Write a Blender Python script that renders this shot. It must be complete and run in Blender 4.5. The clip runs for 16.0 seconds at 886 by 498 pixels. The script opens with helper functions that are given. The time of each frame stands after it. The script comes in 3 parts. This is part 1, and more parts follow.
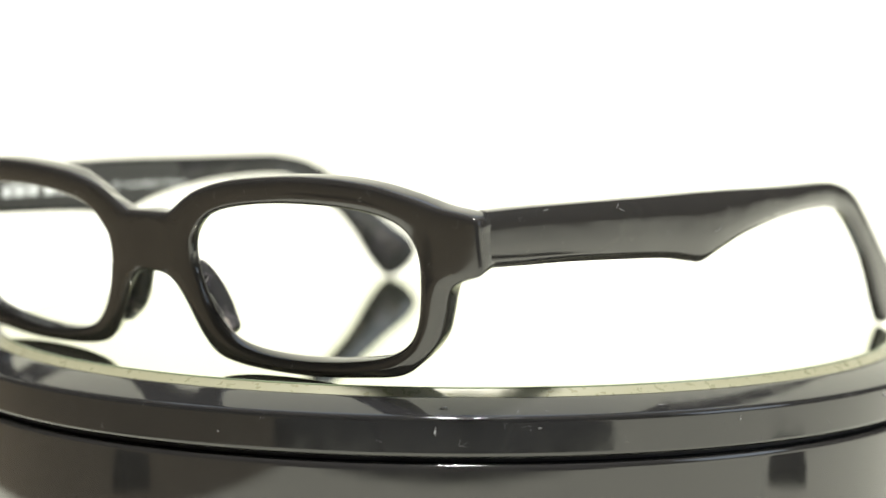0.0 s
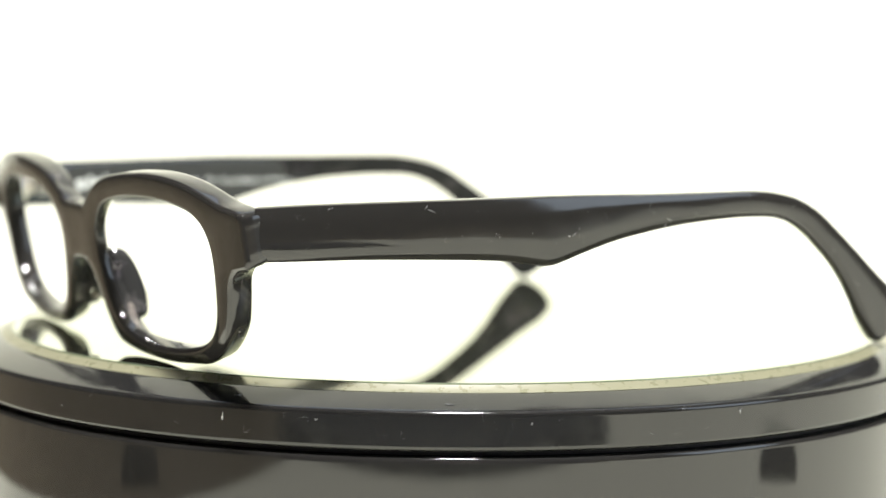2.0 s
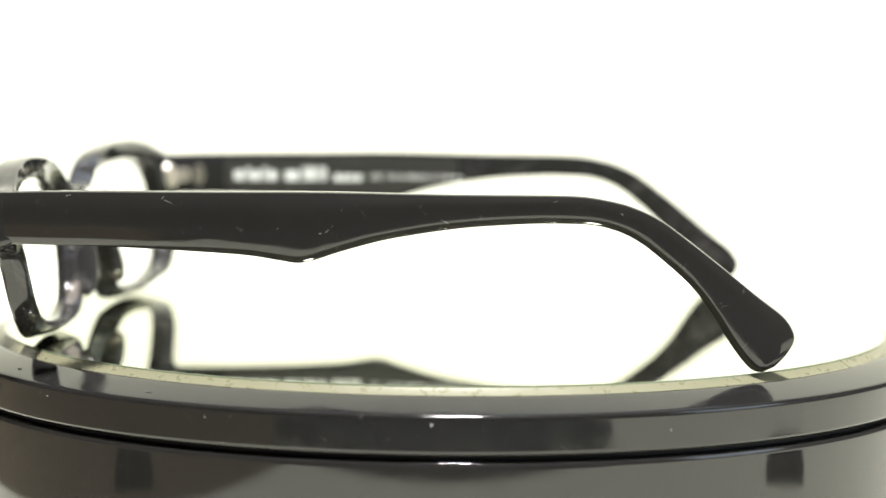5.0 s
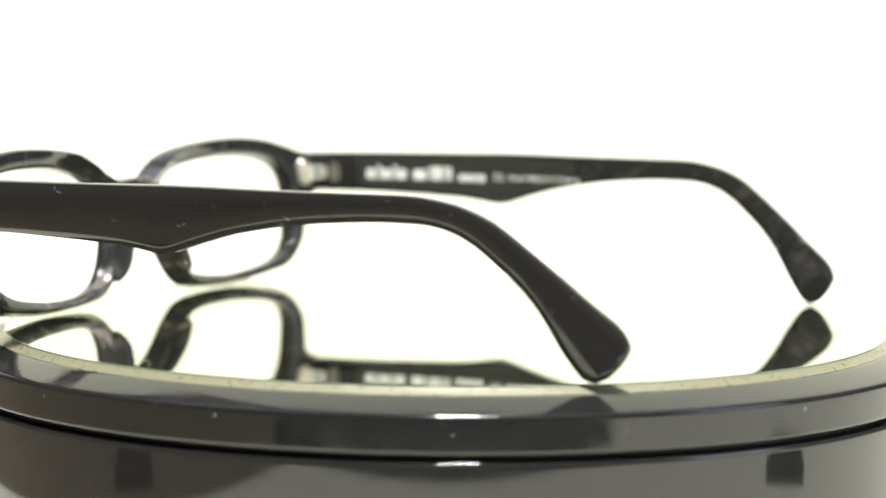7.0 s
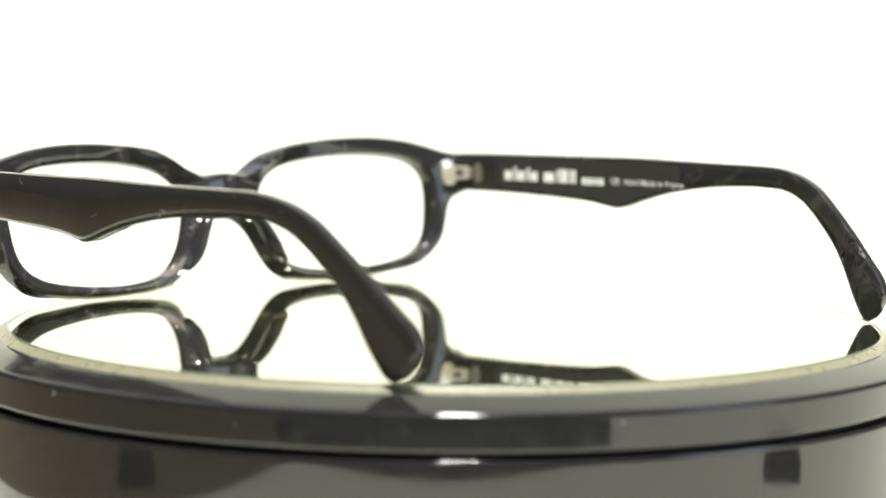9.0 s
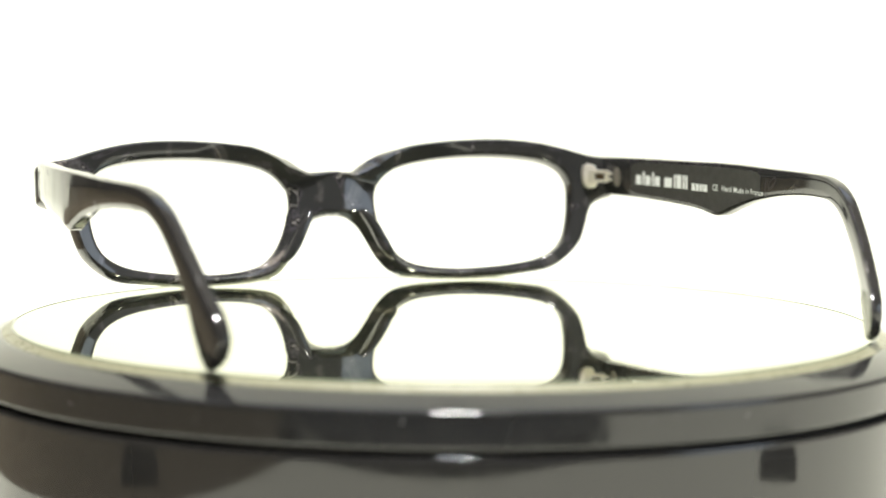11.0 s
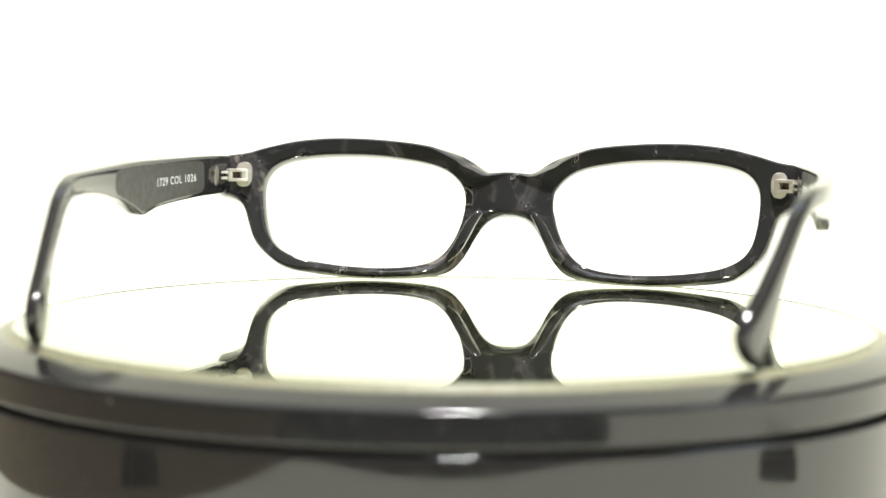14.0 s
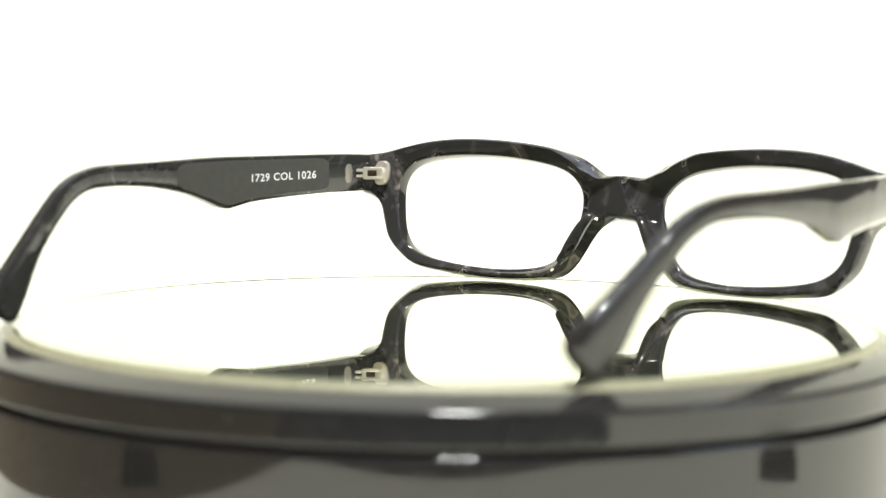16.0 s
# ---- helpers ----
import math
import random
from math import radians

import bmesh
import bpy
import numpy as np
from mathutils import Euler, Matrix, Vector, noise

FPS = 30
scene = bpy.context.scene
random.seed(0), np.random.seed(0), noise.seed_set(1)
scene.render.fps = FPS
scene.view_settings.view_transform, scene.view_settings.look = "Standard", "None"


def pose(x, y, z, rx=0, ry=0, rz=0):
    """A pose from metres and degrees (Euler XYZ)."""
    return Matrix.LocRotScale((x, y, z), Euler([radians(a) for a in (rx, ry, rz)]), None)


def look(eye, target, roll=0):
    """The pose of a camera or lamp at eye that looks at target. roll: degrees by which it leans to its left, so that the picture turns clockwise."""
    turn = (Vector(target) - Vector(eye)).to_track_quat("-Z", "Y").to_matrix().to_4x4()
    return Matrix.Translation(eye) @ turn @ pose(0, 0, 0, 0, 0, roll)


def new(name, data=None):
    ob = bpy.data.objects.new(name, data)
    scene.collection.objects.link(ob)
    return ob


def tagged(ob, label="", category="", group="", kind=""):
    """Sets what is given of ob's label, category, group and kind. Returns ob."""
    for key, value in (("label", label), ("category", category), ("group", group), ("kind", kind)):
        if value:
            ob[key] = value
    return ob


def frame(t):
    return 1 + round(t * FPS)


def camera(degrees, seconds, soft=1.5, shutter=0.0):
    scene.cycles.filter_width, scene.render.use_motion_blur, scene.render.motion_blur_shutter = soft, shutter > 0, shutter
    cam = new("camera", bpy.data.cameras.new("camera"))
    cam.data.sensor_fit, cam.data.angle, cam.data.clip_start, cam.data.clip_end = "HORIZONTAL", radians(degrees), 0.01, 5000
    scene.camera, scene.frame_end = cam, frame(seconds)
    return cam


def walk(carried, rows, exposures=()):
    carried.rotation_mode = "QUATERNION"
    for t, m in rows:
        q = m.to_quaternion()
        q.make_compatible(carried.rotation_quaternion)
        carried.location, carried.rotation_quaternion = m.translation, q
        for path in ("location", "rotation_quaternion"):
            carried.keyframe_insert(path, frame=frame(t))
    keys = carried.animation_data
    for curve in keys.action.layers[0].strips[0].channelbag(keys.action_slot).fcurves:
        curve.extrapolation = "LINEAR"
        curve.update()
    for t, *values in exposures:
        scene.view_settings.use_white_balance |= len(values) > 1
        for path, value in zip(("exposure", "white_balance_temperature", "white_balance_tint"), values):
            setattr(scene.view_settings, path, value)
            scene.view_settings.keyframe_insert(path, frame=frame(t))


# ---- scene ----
MM = 0.001

# ---- camera ----
cam = camera(22.83, 16.0, soft=1.5)
EYE = (0.0, -0.43896, 0.05364)
PITCH, YAW, ROLL = 5.118, -0.065, 0.540


def eye_at(forward):
    """The camera's pose, slid forward by that many millimetres."""
    m = pose(*EYE, 90 - PITCH, 0, -YAW) @ pose(0, 0, 0, 0, 0, ROLL)
    return m @ Matrix.Translation((0, 0, -forward * MM))


# the lens breathes as it refocuses
walk(cam, [(0, eye_at(10.5)), (1.5, eye_at(10.5)), (1.9, eye_at(0)), (2.6, eye_at(0)), (2.9, eye_at(7.7)),
           (8.6, eye_at(7.7)), (9.5, eye_at(0)), (16, eye_at(0))])
cam.data.dof.use_dof = True
cam.data.dof.aperture_fstop = 13.0

# ---- light ----
world = bpy.data.worlds.new("room_air")
world.use_nodes = True
scene.world = world
world.node_tree.nodes["Background"].inputs[0].default_value = (0.9, 0.95, 1.0, 1)
world.node_tree.nodes["Background"].inputs[1].default_value = 0.05
scene.view_settings.exposure = 0.0


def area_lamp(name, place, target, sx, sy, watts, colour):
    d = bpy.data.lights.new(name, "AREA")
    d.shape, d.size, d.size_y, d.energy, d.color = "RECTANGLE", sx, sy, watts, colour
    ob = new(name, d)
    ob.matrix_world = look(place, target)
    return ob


area_lamp("ceiling_lamp_light", (0.05, -0.30, 1.55), (0.05, 0.1, 0), 0.16, 0.16, 76, (1.0, 0.985, 0.95))
# unseen light added overhead so the rim's bevel reflects a bluish glow
area_lamp("added_bevel_light", (0.0, 1.3, 1.97), (0.0, 1.3, 0), 2.0, 0.8, 7.5, (0.66, 0.80, 1.0))
area_lamp("window_light", (2.3, -0.9, 0.9), (0, -0.3, 0.1), 1.2, 1.2, 16, (0.72, 0.85, 1.0))


# ---- materials ----
def material(name, colour, rough=0.5, metal=0.0, spec=0.5, coat=0.0):
    m = bpy.data.materials.new(name)
    m.use_nodes = True
    b = m.node_tree.nodes["Principled BSDF"]
    b.inputs["Base Color"].default_value = (*colour, 1)
    b.inputs["Roughness"].default_value = rough
    b.inputs["Metallic"].default_value = metal
    b.inputs["Specular IOR Level"].default_value = spec
    b.inputs["Coat Weight"].default_value = coat
    return m


def node(m, kind, **values):
    n = m.node_tree.nodes.new(kind)
    for k, v in values.items():
        n.inputs[k.replace("_", " ")].default_value = v
    return n


def link(m, a, out, b, inp):
    m.node_tree.links.new(a.outputs[out], b.inputs[inp])


def ramp(m, stops):
    n = m.node_tree.nodes.new("ShaderNodeValToRGB")
    e = n.color_ramp.elements
    while len(e) < len(stops):
        e.new(0.5)
    for el, (p, c) in zip(e, stops):
        el.position, el.color = p, (*c, 1)
    return n


def grain(m, scale, low, high, detail=4, target="Roughness", kind="ShaderNodeTexNoise"):
    """Drives an input of m between two greys by a noise of that scale."""
    tex = node(m, "ShaderNodeTexCoord")
    n = node(m, kind, Scale=scale)
    if kind == "ShaderNodeTexNoise":
        n.inputs["Detail"].default_value = detail
    r = node(m, "ShaderNodeMapRange", From_Min=0.35, From_Max=0.65, To_Min=low, To_Max=high)
    link(m, tex, "Object", n, "Vector")
    link(m, n, 0, r, "Value")
    link(m, r, "Result", m.node_tree.nodes["Principled BSDF"], target)
    return n


def relief(m, scale, depth, detail=3):
    tex = node(m, "ShaderNodeTexCoord")
    n = node(m, "ShaderNodeTexNoise", Scale=scale, Detail=detail)
    b = node(m, "ShaderNodeBump", Strength=0.3, Distance=depth)
    link(m, tex, "Object", n, "Vector")
    link(m, n, 0, b, "Height")
    link(m, b, "Normal", m.node_tree.nodes["Principled BSDF"], "Normal")


def scratched(m, base, mark, scale, amount):
    """Fine pale scratches and dust specks over a dark base colour."""
    tex = node(m, "ShaderNodeTexCoord")
    warp = node(m, "ShaderNodeTexNoise", Scale=scale * 0.6, Detail=2.0)
    mix = m.node_tree.nodes.new("ShaderNodeVectorMath")
    mix.operation = "MULTIPLY_ADD"
    mix.inputs[1].default_value = (0.012, 0.012, 0.012)
    link(m, tex, "Object", warp, "Vector")
    link(m, warp, "Color", mix, 0)
    link(m, tex, "Object", mix, 2)
    v = node(m, "ShaderNodeTexVoronoi", Scale=scale)
    v.feature = "DISTANCE_TO_EDGE"
    link(m, mix, 0, v, "Vector")
    thin = node(m, "ShaderNodeMapRange", From_Min=0.0, From_Max=0.012, To_Min=1.0, To_Max=0.0)
    link(m, v, "Distance", thin, "Value")
    patch = node(m, "ShaderNodeTexNoise", Scale=scale * 0.9, Detail=3.0)
    link(m, tex, "Object", patch, "Vector")
    gate = node(m, "ShaderNodeMapRange", From_Min=0.64, From_Max=0.72, To_Min=0.0, To_Max=amount)
    link(m, patch, 0, gate, "Value")
    mul = m.node_tree.nodes.new("ShaderNodeMath")
    mul.operation = "MULTIPLY"
    link(m, thin, "Result", mul, 0)
    link(m, gate, "Result", mul, 1)
    r = ramp(m, [(0, base), (1, mark)])
    link(m, mul, 0, r, "Fac")
    link(m, r, "Color", m.node_tree.nodes["Principled BSDF"], "Base Color")


ACETATE = material("black_acetate", (0.016, 0.015, 0.015), 0.07, spec=0.5)
scratched(ACETATE, (0.021, 0.020, 0.0195), (0.4, 0.4, 0.4), 420, 0.6)
grain(ACETATE, 400, 0.05, 0.12)
relief(ACETATE, 90, 0.0006, 1)

MARBLED = material("marbled_acetate", (0.015, 0.015, 0.014), 0.06)
_t = node(MARBLED, "ShaderNodeTexCoord")
_w = node(MARBLED, "ShaderNodeTexNoise", Scale=80.0, Detail=3.0, Distortion=2.2)
_r = ramp(MARBLED, [(0.0, (0.024, 0.024, 0.0245)), (0.56, (0.022, 0.022, 0.0225)), (0.60, (0.045, 0.042, 0.048)), (0.635, (0.010, 0.010, 0.010)),
                    (0.655, (0.014, 0.014, 0.014)), (0.67, (0.22, 0.205, 0.2)), (0.69, (0.016, 0.016, 0.016))])
link(MARBLED, _t, "Object", _w, "Vector")
link(MARBLED, _w, 0, _r, "Fac")
# pearly patches in the sheet
_p = node(MARBLED, "ShaderNodeTexNoise", Scale=46.0, Detail=4.0, Distortion=1.6)
_q = ramp(MARBLED, [(0.0, (0, 0, 0)), (0.58, (0, 0, 0)), (0.63, (0.028, 0.026, 0.025)), (0.66, (0.01, 0.01, 0.011)), (0.70, (0.17, 0.145, 0.128)), (0.76, (0.02, 0.02, 0.02))])
_a = node(MARBLED, "ShaderNodeVectorMath")
link(MARBLED, _t, "Object", _p, "Vector")
link(MARBLED, _p, 0, _q, "Fac")
link(MARBLED, _r, "Color", _a, 0)
link(MARBLED, _q, "Color", _a, 1)
link(MARBLED, _a, 0, MARBLED.node_tree.nodes["Principled BSDF"], "Base Color")
grain(MARBLED, 500, 0.04, 0.10)

PANEL = material("satin_grey_acetate", (0.009, 0.009, 0.009), 0.45, spec=0.9)
grain(PANEL, 600, 0.42, 0.52)
SILVER = material("hinge_metal", (0.86, 0.81, 0.72), 0.35, metal=0.85)
grain(SILVER, 900, 0.28, 0.42)
CORE = material("sunk_hinge_metal", (0.32, 0.30, 0.27), 0.35, metal=0.8)
grain(CORE, 900, 0.25, 0.5)
SLOT = material("hinge_slot_shadow_metal", (0.10, 0.07, 0.05), 0.5, metal=0.6)
PRINT = material("white_print", (0.8, 0.82, 0.84), 0.5)
grain(PRINT, 3000, 0.4, 0.6)

MIRROR = material("mirror_silver", (0.66, 0.68, 0.515), 0.0, metal=0.99)
GLASS_EDGE = material("ground_glass_edge", (0.19, 0.185, 0.12), 0.35)
grain(GLASS_EDGE, 700, 0.25, 0.45)
LIP = material("green_glass_lip", (0.12, 0.15, 0.09), 0.15)
grain(LIP, 500, 0.1, 0.2)
SCUFF = material("pale_scuff", (0.42, 0.42, 0.43), 0.5)
grain(SCUFF, 4000, 0.02, 0.9, target="Alpha")
GLOSS = material("glossy_black_plastic", (0.012, 0.012, 0.013), 0.06)
scratched(GLOSS, (0.014, 0.0138, 0.014), (0.4, 0.4, 0.42), 380, 0.6)
grain(GLOSS, 260, 0.05, 0.14)
BASE = material("black_plastic", (0.017, 0.0165, 0.0165), 0.05)
grain(BASE, 300, 0.04, 0.08)
GROOVE = material("matt_black_plastic", (0.008, 0.008, 0.008), 0.6)

PAPER = material("white_paper", (0.86, 0.86, 0.735), 0.85)
relief(PAPER, 900, 0.0002)
WALL = material("painted_wall", (0.28, 0.262, 0.24), 0.8)
relief(WALL, 60, 0.002)
CEILING = material("ceiling_paint", (0.6, 0.56, 0.5), 0.9)
relief(CEILING, 60, 0.002)
DARK = material("unseen_dark_block", (0.03, 0.03, 0.034), 0.5)
FOOT = material("grey_rubber", (0.045, 0.047, 0.055), 0.6)
relief(FOOT, 400, 0.0006)
grain(DARK, 20, 0.4, 0.6)
TABLE = material("table_laminate", (0.21, 0.175, 0.125), 0.4)
grain(TABLE, 40, 0.3, 0.5)
FLOOR = material("floor_vinyl", (0.30, 0.26, 0.22), 0.5)
grain(FLOOR, 12, 0.4, 0.6)


# ---- mesh helpers ----
def part(name, bm, mats, parent=None, label="", smooth=40):
    me = bpy.data.meshes.new(name)
    bmesh.ops.recalc_face_normals(bm, faces=bm.faces[:])
    bm.to_mesh(me)
    bm.free()
    for m in mats if isinstance(mats, (list, tuple)) else [mats]:
        me.materials.append(m)
    if smooth:
        me.shade_smooth()
        me.set_sharp_from_angle(angle=radians(smooth))
    ob = new(name, me)
    ob.parent = parent
    if label:
        tagged(ob, label)
    return ob


def catmull(points, steps, closed=False):
    """A smooth line through design points, that many steps for each span."""
    n, out = len(points), []
    for i in range(n if closed else n - 1):
        p = [Vector(points[(i + k) % n] if closed else points[min(max(i + k, 0), n - 1)]) for k in (-1, 0, 1, 2)]
        for s in range(steps):
            u = s / steps
            out.append(0.5 * (2 * p[1] + (p[2] - p[0]) * u + (2 * p[0] - 5 * p[1] + 4 * p[2] - p[3]) * u * u
                              + (3 * p[1] - p[0] - 3 * p[2] + p[3]) * u ** 3))
    if not closed:
        out.append(Vector(points[-1]))
    return out


def loft(bm, rings, close_rows=False, cap=True, inside=()):
    """Skins closed rings of points; returns faces by ring step."""
    vs = [[bm.verts.new(p) for p in r] for r in rings]
    n = len(vs)
    for i in range(n if close_rows else n - 1):
        a, b = vs[i], vs[(i + 1) % n]
        for j in range(len(a)):
            k = (j + 1) % len(a)
            f = bm.faces.new((a[j], a[k], b[k], b[j]))
            f.material_index = 1 if j in inside else 0
    if cap and not close_rows:
        bm.faces.new(vs[0])
        bm.faces.new(vs[-1])
    return vs


def box(bm, x0, y0, z0, x1, y1, z1, bevel=0.0):
    r = bmesh.ops.create_cube(bm, size=1)
    vs = r["verts"]
    for v in vs:
        v.co = Vector(((x0 + x1) / 2 + v.co.x * (x1 - x0), (y0 + y1) / 2 + v.co.y * (y1 - y0), (z0 + z1) / 2 + v.co.z * (z1 - z0)))
    if bevel:
        es = {e for v in vs for e in v.link_edges}
        bmesh.ops.bevel(bm, geom=list(es), offset=bevel, segments=2, affect="EDGES", profile=0.5)


def turned(bm, profile, segments=160):
    """A body of revolution from (radius, height) in millimetres, sharp corners left to the profile."""
    rings = []
    for r, z in profile:
        rings.append([Vector((r * MM * math.cos(a), r * MM * math.sin(a), z * MM))
                      for a in (2 * math.pi * k / segments for k in range(segments))])
    loft(bm, rings, cap=True)


# ---- the room ----
def slab(name, x0, y0, z0, x1, y1, z1, mat):
    bm = bmesh.new()
    box(bm, x0, y0, z0, x1, y1, z1)
    return tagged(part(name, bm, mat, smooth=0), name.replace("_", " "), kind="structure")


FLOOR_Z, TABLE_Z, PAPER_Z = -0.79, -0.0445, -0.04
slab("floor", -2.6, -2.6, FLOOR_Z - 0.1, 2.6, 2.6, FLOOR_Z, FLOOR)
slab("ceiling", -2.6, -2.6, 2.0, 2.6, 2.6, 2.1, CEILING)
slab("wall_north", -2.6, 2.5, FLOOR_Z, 2.6, 2.6, 2.0, WALL)
slab("wall_south", -2.6, -2.6, FLOOR_Z, 2.6, -2.5, 2.0, WALL)
slab("wall_east", 2.5, -2.5, FLOOR_Z, 2.6, 2.5, 2.0, WALL)
slab("wall_west", -2.6, -2.5, FLOOR_Z, -2.5, 2.5, 2.0, WALL)


def table():
    ob = tagged(new("table"), "brown laminate table under the white paper sweep", "table")
    bm = bmesh.new()
    box(bm, -1.3, -0.62, TABLE_Z - 0.03, 1.3, 1.6, TABLE_Z, 0.003)
    part("tabletop", bm, TABLE, ob)
    for x in (-1.22, 1.22):
        for y in (-0.56, 1.54):
            bm = bmesh.new()
            box(bm, x - 0.025, y - 0.025, FLOOR_Z, x + 0.025, y + 0.025, TABLE_Z - 0.03, 0.003)
            part("leg", bm, TABLE, ob)


table()


def sweep():
    """White paper that lies on the table and curves up behind the turntable."""
    bm = bmesh.new()
    line = [(-0.40, PAPER_Z), (0.3, PAPER_Z), (0.9, PAPER_Z)]
    line += [(0.9 + 0.5 * math.sin(a), PAPER_Z + 0.5 - 0.5 * math.cos(a)) for a in (math.pi / 2 * k / 14 for k in range(1, 15))]
    line.append((1.4, 1.6))
    off = 0.003
    rings = []
    for i, (y, z) in enumerate(line):
        a, b = line[max(i - 1, 0)], line[min(i + 1, len(line) - 1)]
        d = Vector((b[0] - a[0], b[1] - a[1])).normalized()
        ny, nz = d.y * off, -d.x * off
        left = -0.135 - 0.2 * (y + 0.1) - 0.6 * max(0.0, y - 0.3)
        rings.append([Vector((left, y, z)), Vector((1.1, y, z)), Vector((1.1, y + ny, z + nz)), Vector((left, y + ny, z + nz))])
    loft(bm, rings)
    return tagged(part("paper_sweep", bm, PAPER), "seamless white paper sweep lying on the table", "backdrop", kind="structure")


sweep()


def cabinet():
    """An unseen dark block behind the camera, added to darken the rim's reflections."""
    ob = tagged(new("cabinet"), "unseen dark matt block added on the floor for the rim to reflect", "cabinet")
    bm = bmesh.new()
    box(bm, -0.75, -2.0, FLOOR_Z, 0.75, -1.5, 0.62, 0.004)
    part("body", bm, DARK, ob)
    for x in (-0.372, 0.372):
        bm = bmesh.new()
        box(bm, x - 0.365, -1.5, FLOOR_Z + 0.05, x + 0.365, -1.482, 0.6, 0.003)
        part("door", bm, DARK, ob)


cabinet()


def paper_clamp(x, y, turn, w, z):
    """A small black clamp that lies on the paper."""
    ob = tagged(new("paper_clamp"), "small black plastic clamp lying beside the turntable", "clamp", "clamps beside the turntable")
    bm = bmesh.new()
    box(bm, -w / 2, -0.012, 0.0, w / 2, 0.012, 0.0055, 0.0012)
    part("jaw", bm, GROOVE, ob)
    bm = bmesh.new()
    box(bm, -w / 2.4, -0.008, 0.0055, w / 2.4, 0.010, 0.0075, 0.0008)
    part("lever", bm, GROOVE, ob)
    ob.matrix_world = pose(x, y, z, 0, 0, turn)


def base_plate():
    """The flat black foot of the camera's stand, on the paper in front of the turntable."""
    ob = tagged(new("camera_stand_foot"), "flat dark grey rubber foot of a camera stand on the paper", "stand")
    bm = bmesh.new()
    rings = []
    for z, k in ((0.0, 1.0), (0.006, 1.0), (0.009, 0.98)):
        rings.append([Vector((x * k, -0.37 + (y + 0.37) * k, PAPER_Z + z)) for x, y in ((-0.13, -0.228), (0.13, -0.228), (0.26, -0.5), (-0.26, -0.5))])
    loft(bm, rings)
    part("plate", bm, FOOT, ob, smooth=30)
    bm = bmesh.new()
    box(bm, -0.26, -0.52, PAPER_Z + 0.009, 0.26, -0.46, PAPER_Z + 0.02, 0.003)
    part("crossbar", bm, FOOT, ob)


base_plate()
paper_clamp(-0.185, -0.123, 107, 0.030, TABLE_Z)
paper_clamp(0.183, -0.095, -98, 0.030, PAPER_Z)


# ---- the turntable ----
TABLE_THING = tagged(new("turntable"), "glossy black display turntable with a round mirror top", "turntable")
PLATTER = None


